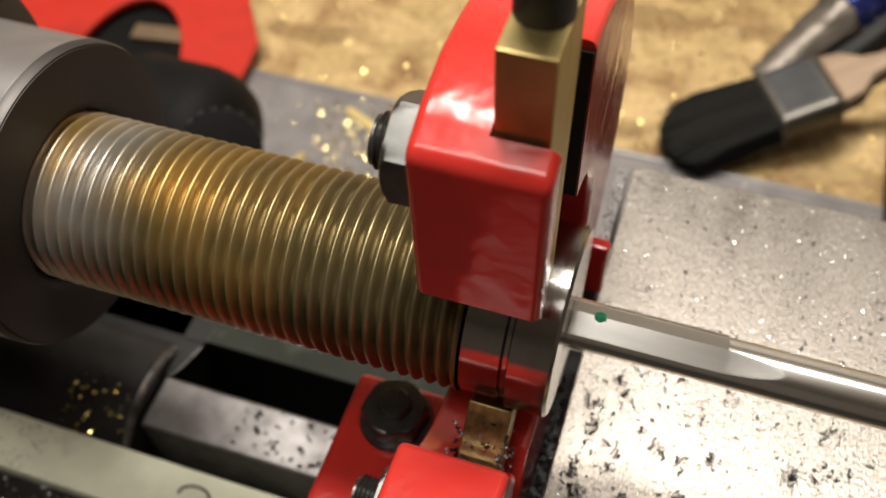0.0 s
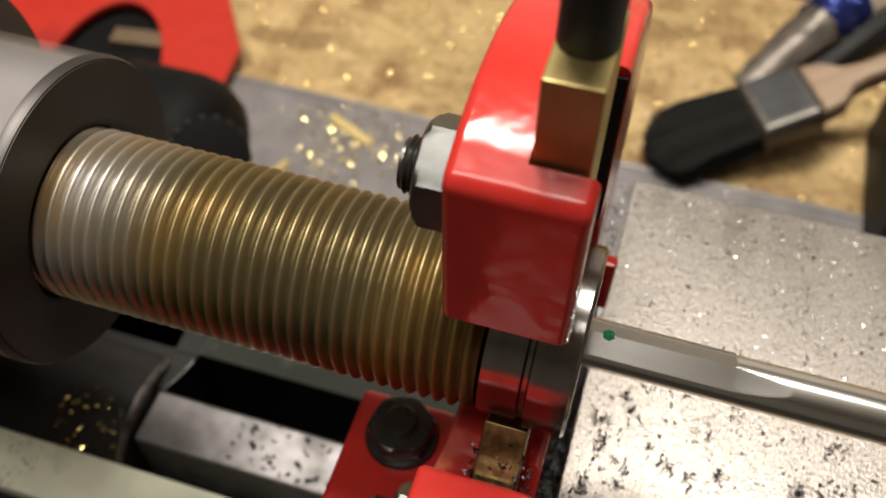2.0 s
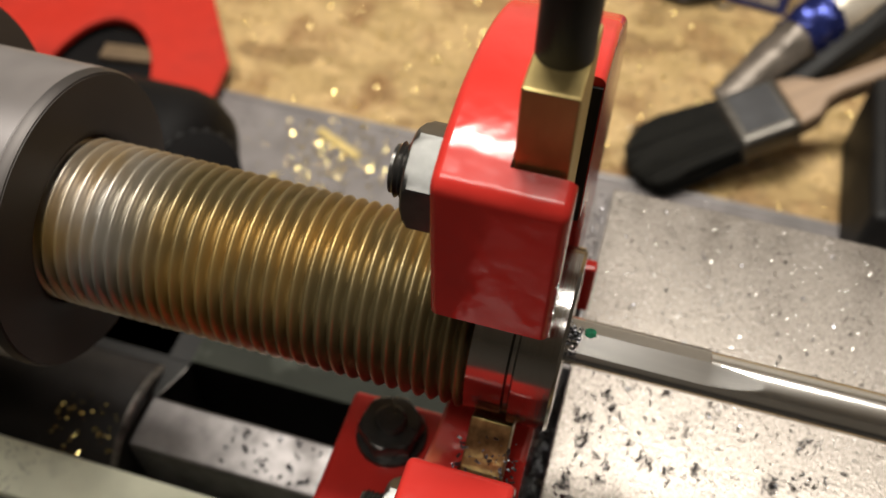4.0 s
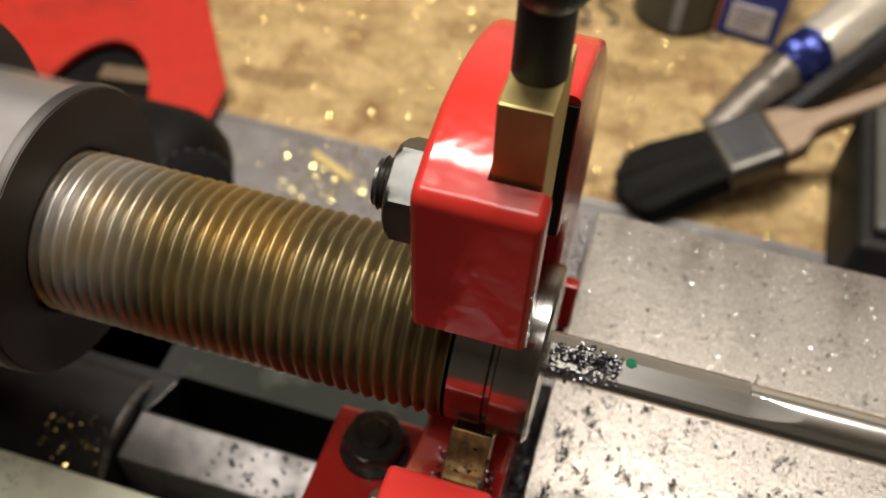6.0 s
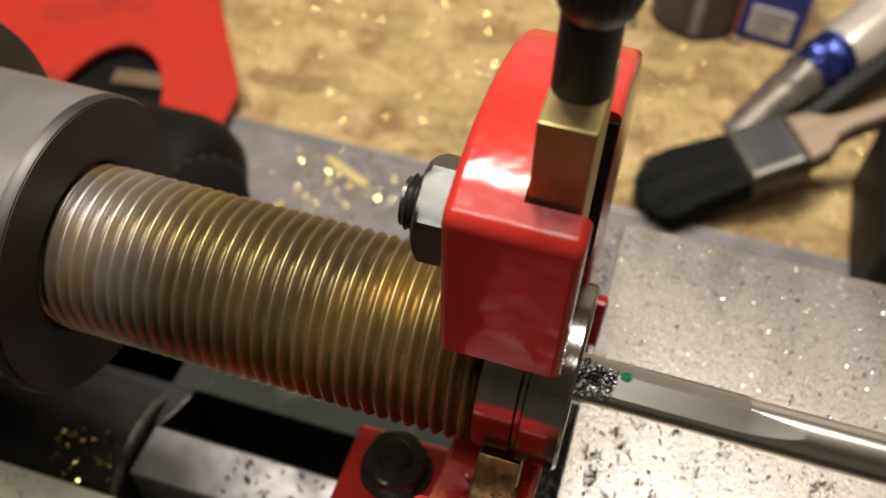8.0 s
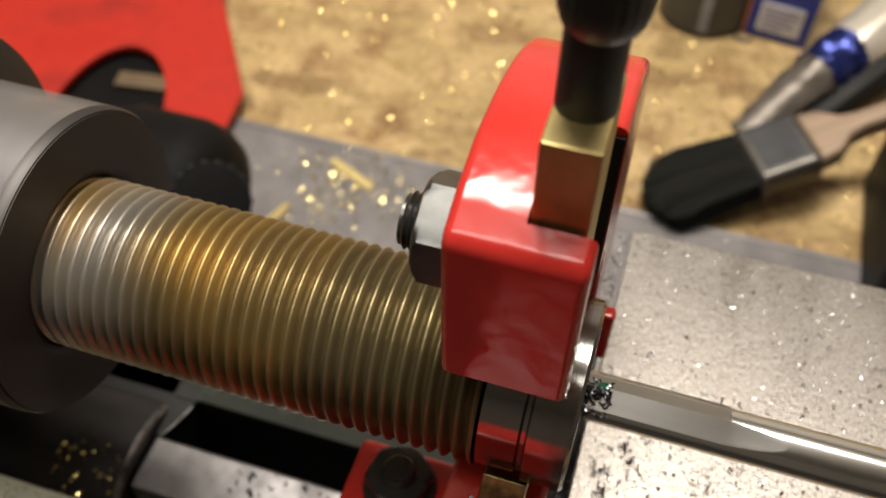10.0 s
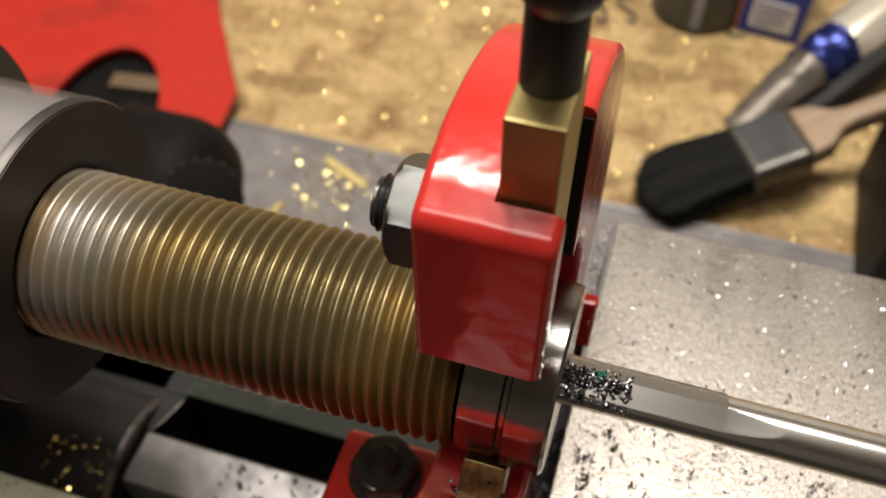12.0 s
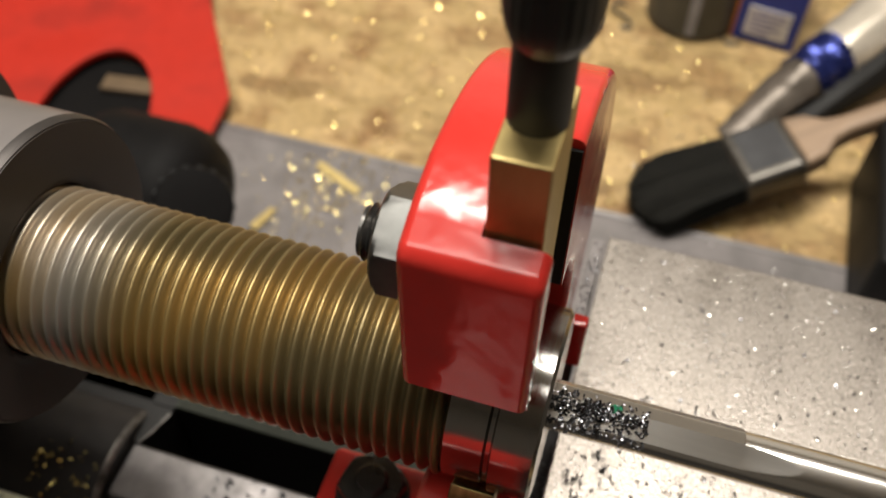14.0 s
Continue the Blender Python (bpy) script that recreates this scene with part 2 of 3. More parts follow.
def thread_material():
    """Steel that has gone brown and straw-coloured, bare and grey at the end held in the chuck."""
    mat = material("straw_brown_steel", (0.3, 0.24, 0.15), 0.36, 0.78, vary=0.2, grain=500, bump=0.14, stain=(0.35, 0.235, 0.08), stain_at=0.55, stain_scale=45, rough_vary=0.06)
    tree = mat.node_tree
    n, l = tree.nodes, tree.links
    mix = n[mat["mix"]]
    coords = n.new("ShaderNodeTexCoord")
    sep = n.new("ShaderNodeSeparateXYZ")
    l.new(coords.outputs["Object"], sep.inputs[0])
    far = n.new("ShaderNodeMapRange")
    far.inputs[1].default_value, far.inputs[2].default_value = -0.078, -0.062
    l.new(sep.outputs["X"], far.inputs[0])
    grey = n.new("ShaderNodeMix")
    grey.data_type = "RGBA"
    grey.inputs["A"].default_value = (0.4, 0.385, 0.365, 1)
    grey.inputs["B"].default_value = (0.195, 0.157, 0.08, 1)
    l.new(far.outputs[0], grey.inputs["Factor"])
    l.new(grey.outputs["Result"], mix.inputs["A"])
    return mat


THREAD = thread_material()

# ---- the room, bench and tray ----
BENCH_Z, TRAY_Z = -188.0, -185.0


def setting(name, bm, mat, label):
    return tagged(link(name, bm, mat, smooth=False), label, kind="structure")


FLOOR_Z = BENCH_Z - 900
# Unseen room around the lathe; its tones are set for the light they reflect.
setting("floor", box(-2500, 2500, -2500, 1500, FLOOR_Z - 50, FLOOR_Z), CONCRETE, "unseen concrete floor, dark to keep reflections low")
setting("ceiling", box(-2500, 2500, -2500, 1500, 1400, 1450), PAINT, "unseen plain pale ceiling closing the room")
setting("wall_north", box(-2500, 2500, 1500, 1600, FLOOR_Z, 1400), PAINT, "unseen pale wall closing the room behind the bench")
setting("wall_south", box(-2500, 2500, -2600, -2500, FLOOR_Z, 1400), PLASTER, "unseen plain wall closing the room")
setting("wall_east", box(2500, 2600, -2500, 1500, FLOOR_Z, 1400), PLASTER, "unseen plain wall closing the room")
setting("wall_west", box(-2600, -2500, -2500, 1500, FLOOR_Z, 1400), PLASTER, "unseen plain wall closing the room")

bench = thing("workbench", 0, 0, BENCH_Z, "wooden workbench with a worn strand board top", "workbench")
part("top_board", box(-1200, 1200, -100, 336.6, -18, 0, 0.8), OSB, bench, "stained strand board")
part("top_board", box(-1200, 1200, 337.6, 1450, -18, -0.6, 0.8), OSB, bench, "stained strand board behind the joint")
for x in (-1150, 1150):
    for y in (-50, 1400):
        part("leg", box(x - 40, x + 40, y - 40, y + 40, -900, -18, 2), WOOD, bench)

tray = thing("chip_tray", 0, 0, BENCH_Z, "grey painted steel chip tray under the lathe", "chip tray")
part("sheet", box(-500, 500, -70, 208, 0, 3, 0.8), TRAY, tray)
rim = lathe([(1.9, -500), (1.9, 500)], 20, "X")
bmesh.ops.translate(rim, verts=rim.verts, vec=(0, 208.4, 2.2))
part("rolled_rim", rim, TRAY, tray, "rolled grey rim")

# ---- the lathe ----
bed = thing("lathe_bed", 0, 0, TRAY_Z, "lathe bed with bright front and rear ways", "lathe bed")
H = -TRAY_Z
part("front_way", box(-99.5, 300, -4.9, 9.7, 20, H - 90, 1.1, 3), WAY, bed, "oily bright steel way")
part("rear_rail", box(-94.5, 300, 21.9, 38, H - 93, H - 90, 0.6), SHADED_GREEN, bed, "green painted rear rail, darkened for shade")
# Black webs and block: the deep shade between the rails, put in as colour.
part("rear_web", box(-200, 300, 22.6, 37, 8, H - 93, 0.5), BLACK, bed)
part("front_rail", box(-200, 300, -25.3, -11.6, 20, H - 90, 0.8), GREEN_PAINT, bed, "pale green painted front rail")
part("front_ledge", box(-200, 300, -38, -25.6, 20, H - 93, 0.5), DARK, bed, "black oily ledge before the rail")
part("web", box(-200, 300, -60, 60, 0.5, 8, 1.0), BLACK, bed)
part("gap_shade", box(-200, -101.6, 22, 60, 8, H - 93, 0.5), BLACK, bed, "black block added for the dark gap behind the rail")

head = thing("headstock", 0, 0, TRAY_Z, "dark cast headstock foot with worn bright edges", "headstock")


def cowl(name, r, x1, y, z, label):
    """A half-round casting along the bed that ends in a bare worn edge."""
    hump = lathe([(r, -240), (r, x1 - 1.6), (r - 1.0, x1 - 0.2), (r - 2.2, x1)], 72, "X")
    bmesh.ops.translate(hump, verts=hump.verts, vec=(0, y, H + z))
    hump = part(name, hump, DARK, head, label)
    rim = lathe([(r - 0.6, x1 - 1.3), (r + 0.12, x1 - 1.5), (r - 0.3, x1 - 0.6), (r - 0.95, x1 - 0.05), (r - 1.4, x1 - 0.2)], 72, "X", closed=True)
    bmesh.ops.translate(rim, verts=rim.verts, vec=(0, y, H + z))
    part("worn_rim", rim, WORN, hump, "bare worn edge")


cowl("front_cowl", 21.5, -100, 5, -107, "rounded black cowl, oily and strewn with chips")
bridge = [(-130, 9.9), (-98.6, 9.9), (-96.8, 14), (-94.8, 20), (-94.4, 21.7), (-130, 21.7)]
# Added web; its black stands in for the shade between the ways.
web = part("bridge", extrude(bridge, H - 120, H - 90.8, "Z", 0.5, 2), BLACK, head, "black web added for the dark gap between the ways")
edge = [(-98.6, 9.9), (-96.8, 14), (-94.8, 20), (-94.5, 19.9), (-96.5, 13.9), (-98.3, 9.9)]
part("worn_edge", extrude(edge, H - 91.6, H - 90.5, "Z"), WORN, web, "bare worn edge")
part("body", box(-300, -190, -70, 70, H - 120, H - 20, 8, 4), DARK, head)

saddle = thing("saddle", 0, 0, TRAY_Z, "flat ground steel lathe saddle strewn with chips", "lathe saddle")
part("top_plate", box(4.6, 190, -17, 68.5, H - 41, H - 37.3, 0.4), SADDLE, saddle, "scratched bright steel plate")
part("gib_strip", box(0.9, 3.7, 34, 68, H - 60, H - 38.6, 0.3), TRAY, saddle, "oily grey strip")
part("apron", box(5.2, 186, -16, 66, H - 90, H - 41, 0.5), DARK, saddle, "dark casting under the plate")
part("ledge", box(0.5, 5.2, -40, 30, H - 90, H - 58, 0.5), DARK, saddle, "dark oily ledge")

# ---- chuck and bar, which turn together ----
PITCH, R = 2.28, 15.0


def threaded_shank(x0, x1, depth=1.85):
    """A round-crested right-hand thread as one sheet of quads, with capped ends."""
    bm = bmesh.new()
    around, step = 64, PITCH / 10
    count = int((x1 - x0) / step)
    rings = []
    for i in range(count + 1):
        x = x0 + i * step
        ring = []
        for k in range(around):
            a = 2 * math.pi * k / around
            u = (x / PITCH - k / around) % 1.0
            r = R - depth * abs(2 * u - 1) ** 1.6
            ring.append(bm.verts.new((x, r * math.cos(a), r * math.sin(a))))
        rings.append(ring)
    for a, b in zip(rings, rings[1:]):
        for k in range(around):
            bm.faces.new((a[k], a[(k + 1) % around], b[(k + 1) % around], b[k]))
    return bm


bar = thing("threaded_bar", 0, 0, 0, "brown and straw-coloured threaded steel bar in the chuck", "threaded bar")
part("thread", threaded_shank(-92, -10.9), THREAD, bar, sharp=80)
part("turned_end", lathe([(12.6, -11.6), (14.2, -10.9), (14.5, -10.5), (14.5, -4.6), (14.1, -4.2), (14.1, -3.6), (15.3, -3.2), (15.3, 2.7), (14.8, 3.2), (4.6, 3.2), (4.2, 2.7), (4.2, -40), (12.4, -40)], 96, "X", closed=True),
     TURNED, bar, "bright turned and bored end")

chuck = thing("lathe_chuck", 0, 0, 0, "grey steel lathe chuck, spinning", "chuck")
part("body", lathe([(20, -190), (36.5, -190), (36.5, -118), (35, -114.5), (28, -113), (20, -113)], 72, "X"), CHUCK, chuck)


def hex_nose(x0, x1, corner, flat):
    """A six-sided nose with rounded corners, hollow for the bar."""
    bm = bmesh.new()
    around = 144
    rings = []
    for x, grow, inner in ((x0, 0, True), (x0, 0, False), (x1 - 0.5, 0, False), (x1, -0.4, False), (x1, 0, True)):
        ring = []
        for k in range(around):
            a = 2 * math.pi * k / around
            w = (a + math.pi / 6) % (math.pi / 3) - math.pi / 6
            q = 15.4 if inner else min(corner, flat / math.cos(w)) + grow
            ring.append(bm.verts.new((x, q * math.cos(a), q * math.sin(a))))
        rings.append(ring)
    for a, b in zip(rings, rings[1:] + rings[:1]):
        for k in range(around):
            bm.faces.new((a[k], a[(k + 1) % around], b[(k + 1) % around], b[k]))
    return bm


part("nose", hex_nose(-113, -85, 27.0, 25.0), NOSE, chuck, "six-sided grey steel nose")
part("face_ring", lathe([(15.2, -85.4), (26.4, -85.4), (26.2, -83.3), (17.0, -83.2), (15.2, -84.2)], 96, "X", closed=True), CHUCK_FACE, chuck, "face ring with shade in its colour")
part("face_edge", lathe([(26.3, -85.2), (27.0, -85.2), (26.9, -84.3), (26.5, -83.5), (26.3, -83.5)], 96, "X", closed=True), FACE_EDGE, chuck, "thin edge of the face, lightened for its glint")

# ---- the reamer, held still in turn and slid in and out ----
def blade_radius(x, a):
    """The reamer's surface at x past the shoulder and angle a in degrees: proud ground lands before the shoulder,
    a round shank behind it, and one flat that runs out along the shank."""
    lands = x < 0
    q = 4.15 if lands and 20 < a < 104 else 3.85
    flats = [(120, 3.4 if lands else 3.4 + 0.45 * (x / 8.5) ** 1.5 if x < 8.5 else 9.0)]
    if lands:
        flats += [(80, 3.7666), (44, 3.9)]
    for face, d in flats:
        c = math.cos(radians(a - face))
        if c > 0.05:
            q = min(q, d / c)
    return q


def reamer_blade(x0, x1):
    bm = bmesh.new()
    around = 180
    xs = [x0 + 1.0 * i for i in range(int(-x0))] + [-0.02, 0.02] + [0.3 * i for i in range(1, 30)] + [x1]
    rings = []
    for x in xs:
        ring = []
        for k in range(around):
            a = 360 * k / around
            q = blade_radius(x, a)
            ring.append(bm.verts.new((x, q * math.cos(radians(a)), q * math.sin(radians(a)))))
        rings.append(ring)
    for a, b in zip(rings, rings[1:]):
        for k in range(around):
            bm.faces.new((a[k], a[(k + 1) % around], b[(k + 1) % around], b[k]))
    bm.faces.new(rings[0][::-1])
    bm.faces.new(rings[-1])
    return bm


def ink_smear():
    """A thin dab of ink across the edge between two flats."""
    bm = bmesh.new()
    rows = []
    for i in range(13):
        a = 77 + 2.3 * i
        wide = 0.9 * max(0.1, 1 - ((i - 6) / 6.3) ** 4) + 0.14 * math.sin(2.3 * i)
        rows.append([bm.verts.new((-19.1 + wide * u + 0.1 * math.sin(1.7 * i), (blade_radius(-19, a) + 0.045) * math.cos(radians(a)),
                                   (blade_radius(-19, a) + 0.045) * math.sin(radians(a)))) for u in (-1, -0.3, 0.4, 1)])
    for p, q in zip(rows, rows[1:]):
        for k in range(3):
            bm.faces.new((p[k], p[k + 1], q[k + 1], q[k]))
    return bm


reamer = thing("reamer", 25, 0, 0, "bright steel half-round reamer with a green mark", "reamer")
part("blade", reamer_blade(-60, 160), STEEL, reamer, sharp=12)
part("ink_mark", ink_smear(), GREEN_INK, reamer, "smudged green ink mark")


def chips(seed, count, spread, size, thin=0.12, curl=1.6, wide=0.45):
    """Many small curled chips in one mesh. spread gives a place (x, y, z) in millimetres."""
    rng = random.Random(seed)
    verts, faces = [], []
    for _ in range(count):
        p = Vector(spread(rng))
        s = size * rng.uniform(0.4, 1.5)
        bend, w = rng.uniform(0.3, curl), s * rng.uniform(0.4 * wide, wide)
        turn = Euler((rng.uniform(-0.7, 0.7), rng.uniform(-0.7, 0.7), rng.uniform(0, 6.3))).to_matrix()
        base = len(verts)
        steps = 3 if curl < 2 else 8
        for i in range(steps + 1):
            a = bend * (i / steps - 0.5) * 2
            r = s / (2 * bend)
            q = Vector((r * math.sin(a), 0, r * (1 - math.cos(a))))
            up = Vector((-math.sin(a), 0, math.cos(a))) * thin * s
            for side in (-0.5, 0.5):
                for h in (0, 1):
                    verts.append(tuple((p + turn @ (q + Vector((0, side * w * (1 + 0.3 * (i % 2)), 0)) + up * h)) * MM))
        for i in range(steps):
            b = base + 4 * i
            for k0, k1 in ((0, 1), (1, 3), (3, 2), (2, 0)):
                faces.append((b + k0, b + k1, b + 4 + k1, b + 4 + k0))
        faces.append((base, base + 2, base + 3, base + 1))
        last = base + 4 * steps
        faces.append((last, last + 1, last + 3, last + 2))
    me = bpy.data.meshes.new("chips")
    me.from_pydata(verts, [], faces)
    return me


def strew(name, seed, count, spread, size, mat, label, thin=0.12, **shape):
    me = chips(seed, count, spread, size, thin, **shape)
    me.materials.append(mat)
    return tagged(new(name, me), label, "metal chips", kind="stuff")


def on_blade(length):
    def spread(rng):
        a = radians(rng.gauss(157, 8) if rng.random() < 0.22 else rng.gauss(111, 14))
        r = 3.6 + abs(rng.gauss(0, 0.45))
        return (-length * rng.random() ** 1.1, r * math.cos(a), r * math.sin(a))
    return spread


clump = strew("swarf_clump", 5, 460, on_blade(11.5), 0.8, STEEL_CHIP, "small clump of curled steel swarf on the reamer")
clump_late = strew("swarf_clump", 6, 340, on_blade(9.5), 0.8, STEEL_CHIP, "second clump of curled steel swarf on the reamer")

# ---- the rest: a red C-shaped casting with three brass fingers ----
RO, RI, X0, X1 = 52.3, 24.1, -15.8, 1.0
CY, CZ = -2.0, 1.0
rest = thing("follow_rest", 0, 0, -90, "glossy red cast follow rest with brass fingers", "lathe rest")


def rest_outline():
    """The C in the plane across the lathe's axis: open to the front, above the middle."""
    out = []
    # the rounded upper corner of the front face, then the sloping top
    for i in range(9):
        a = radians(180 - 8.4 * i)
        out.append((-13.2 + 2.8 * math.cos(a), 47.6 + 2.8 * math.sin(a)))
    for i in range(1, 6):
        out.append((-13.6 + 0.96 * i, 50.4 + 0.45 * i - 0.02 * i * i))
    a0, a1 = 91.0, -180.5
    for i in range(61):
        a = radians(a0 + (a1 - a0) * i / 60)
        out.append((CY + RO * math.cos(a), CZ + RO * math.sin(a)))
    b0, b1 = -175.2, 121.5
    for i in range(49):
        a = radians(b0 + (b1 - b0) * i / 48)
        out.append((CY + RI * math.cos(a), CZ + RI * math.sin(a)))
    out.append((-15.6, 22.6))
    return [(y, z + 90) for y, z in out]


body = part("frame", extrude(rest_outline(), X0, X1, "X", 1.2, 4, 45), RED, rest)
slot = link("cutter", box(-7.1, 8, -12.0, 3.8, 95, 160), RED)
slot.parent = rest
bpy.context.view_layer.update()
cut(body, slot)
low = box(-9.5, 8, -5.0, 5.0, -70, -8)
bmesh.ops.rotate(low, verts=low.verts, cent=(0, 0, 0), matrix=Matrix.Rotation(radians(-45), 3, "X"))
bmesh.ops.translate(low, verts=low.verts, vec=(0, 0, 90))
slot = link("cutter", low, RED)
slot.parent = rest
bpy.context.view_layer.update()
cut(body, slot)

part("rear_lug", box(0.8, 5.2, 28.5, 31.5, 90 - 32.5, 90 - 18, 0.8), RED, rest)
# Black plate: the shade on the slot's back wall put in as colour.
part("slot_shade", box(-6.9, 0.8, 3.35, 3.75, 116, 141.5), BLACK, rest, "black plate for the shade in the slot")
foot = extrude([(-38, -44), (-37.6, 3.6), (-16, 3.6), (-14, 1), (-14, -44)], 90 - 60, 90 - 43.5, "Z", 1.5, 3)
part("foot", foot, RED, rest)
# Unseen support, made dark so that less red shows in the bar.
part("pedestal", box(-34, -2, -30, 2, 0, 90 - 47, 2), DARK, rest, "unseen pedestal, dark to cut red reflections")


def finger(length, width, depth):
    """A square brass jaw along +z whose tip is worn to a blunt wedge."""
    bm = box(-width / 2, width / 2, -depth / 2, depth / 2, 0, length, 0.35, 2)
    for v in bm.verts:
        if v.co.z < 1:
            v.co.y *= 0.75
    return bm


f = finger(48, 6.5, 12.9)
bmesh.ops.translate(f, verts=f.verts, vec=(-3.6, -5.4, 90 + 15.3))
part("upper_finger", f, BRASS, rest)
f = finger(44, 7.0, 9.5)
bmesh.ops.rotate(f, verts=f.verts, cent=(0, 0, 0), matrix=Matrix.Rotation(radians(135), 3, "X"))
bmesh.ops.translate(f, verts=f.verts, vec=(-5.6, -10.9, 90 - 10.9))
part("lower_finger", f, SHADED_BRASS, rest, "brass darkened for shade, with oil stains")

screw = part("adjusting_screw", lathe([(2.8, 90 + 60), (3.3, 90 + 63.4), (3.3, 90 + 75)], 40), PLASTIC, rest, "black stem")
for v in screw.data.vertices:
    v.co += Vector((-3.6, -4.9, 0)) * MM
knob_bm = bmesh.new()
prof = [(2.6, 73.0), (3.3, 73.1), (4.0, 73.9), (4.5, 75.4), (4.65, 77.2), (4.7, 92), (4.3, 94), (2, 95)]
rings = []
for r, h in prof:
    ring = []
    for k in range(96):
        a = 2 * math.pi * k / 96
        q = r + (0.12 * (k % 4 < 2) if 76 < h < 93 else 0)
        ring.append(knob_bm.verts.new((q * math.cos(a) - 3.4, q * math.sin(a) - 4.9, h + 90)))
    rings.append(ring)
for a, b in zip(rings, rings[1:]):
    for k in range(96):
        knob_bm.faces.new((a[k], a[(k + 1) % 96], b[(k + 1) % 96], b[k]))
knob_bm.faces.new(rings[0][::-1])
knob_bm.faces.new(rings[-1])
part("knob", knob_bm, PLASTIC, rest, "ribbed black knob")


def hex_nut(flats, height, turn=0.0):
    """A nut along -x whose corners are turned to a cone at both ends."""
    half, around = flats / 2, 72
    c = flats / math.sqrt(3)
    bm = bmesh.new()
    loops = []
    for x, cap in ((0, half * 1.02), (-0.8, c), (-height + 1.0, c), (-height + 0.35, half * 1.05), (-height, half * 0.96)):
        ring = []
        for k in range(around):
            a = 2 * math.pi * k / around
            w = (a + math.pi / 6) % (math.pi / 3) - math.pi / 6
            q = min(cap, half / math.cos(w))
            b = a + radians(turn + 30)
            ring.append(bm.verts.new((x, q * math.cos(b), q * math.sin(b))))
        loops.append(ring)
    for a, b in zip(loops, loops[1:]):
        for k in range(around):
            bm.faces.new((a[k], a[(k + 1) % around], b[(k + 1) % around], b[k]))
    bm.faces.new(loops[0])
    bm.faces.new(loops[-1][::-1])
    return bm


def stud(length, r=3.8, pitch=0.8):
    """A threaded stud end along -x."""
    prof = []
    n = int(length / (pitch / 2))
    for i in range(n + 1):
        prof.append((r - (0.5 if i % 2 else 0.0) - (0.5 if i == n else 0), -i * pitch / 2))
    return lathe(prof, 40, "X")


def clamp(y, z, turn, out, material_nut):
    nut = hex_nut(12.8, 5.1, turn)
    bmesh.ops.translate(nut, verts=nut.verts, vec=(X0 + 0.05, y, z + 90))
    nut = part("nut", nut, material_nut, rest, "dark hexagon nut")
    s = stud(out)
    bmesh.ops.translate(s, verts=s.verts, vec=(X0 - 2, y, z + 90))
    part("stud", s, OILED, nut, "threaded stud end", sharp=20)


clamp(-5.6, 39.0, 28, 5.9, NUT)
clamp(-27, -27, 10, 7.2, NUT)

washer = lathe([(3, 0), (7.2, 0), (7.3, 0.5), (7.0, 1.1), (3, 1.1)], 48, closed=True)
bmesh.ops.translate(washer, verts=washer.verts, vec=(-27.0, -4.5, 90 - 43.5))
washer = part("washer", washer, OILED, rest, "thin black washer")
nut = hex_nut(11.6, 4.6, 12)
bmesh.ops.rotate(nut, verts=nut.verts, cent=(0, 0, 0), matrix=Matrix.Rotation(radians(90), 3, "Y"))
bmesh.ops.translate(nut, verts=nut.verts, vec=(-27.0, -4.5, 90 - 42.4))
nut = part("foot_nut", nut, OILED, rest, "oily black hexagon nut")
s = stud(7.2, 3.2)
bmesh.ops.rotate(s, verts=s.verts, cent=(0, 0, 0), matrix=Matrix.Rotation(radians(90), 3, "Y"))
bmesh.ops.translate(s, verts=s.verts, vec=(-27.0, -4.5, 90 - 43))
part("stud", s, OILED, nut, "threaded stud end", sharp=20)

# ---- things behind the lathe, on the tray and the bench ----
plate = thing("red_casting", -178, 190, BENCH_Z, "dull red cast bracket with a round arch, lying on the bench", "casting")
outline = [(-7, 2), (-10, 30), (-52, 95), (-72, 140), (-190, 140), (-190, -10), (-94, -10)]
outline += [(-64 - 10 * math.sin(radians(a)) + 28 * math.cos(radians(a)), -10 + 54 * math.sin(radians(a))) for a in range(180, -1, -10)]
part("plate", extrude(outline, 8, 12, "Z", 0.8, 2), RED_OLD, plate)
# Black sheet added where shade lies under the arch.
part("arch_shade", box(-98, -36, -42, 44, 3.2, 4.6, 0.3), GLOSS_BLACK, plate, "black sheet for the shade under the arch")
for x, y in ((-25, 22), (-170, 0), (-90, 90)):
    part("boss", lathe([(6, 0), (6, 9)], 24), RED_OLD, plate).location = (x * MM, y * MM, 0)

offcut = thing("wood_offcut", -241, 216, BENCH_Z + 4.6, "small brown wood offcut lying under the red bracket", "wood block", rz=8)
part("block", box(-13, 13, -5, 5, 0, 3.3, 0.5), DARK_WOOD, offcut)

motor = thing("motor", -134, 112, TRAY_Z, "black round motor with a ribbed knob behind the chuck", "motor")
shell = lathe([(22, -48), (27, -45), (29, -40), (29, -16), (27.5, -9), (23, -3), (15, 0)], 72, "X")
bmesh.ops.translate(shell, verts=shell.verts, vec=(0, 0, 60))
part("shell", shell, GLOSS_BLACK, motor)
part("cradle", box(-42, -10, -18, 18, 0, 36, 3), GLOSS_BLACK, motor)
KNOB = Matrix.Translation((2, -12, 77)) @ Vector((0.5, -0.5, 0.7)).to_track_quat("Z", "Y").to_matrix().to_4x4()
cap = lathe([(12, -16), (12.6, 2), (13.2, 3), (12.6, 4.6), (6, 5.4)], 48)
bmesh.ops.transform(cap, matrix=KNOB, verts=cap.verts)
cap = part("ribbed_knob", cap, GLOSS_BLACK, motor)
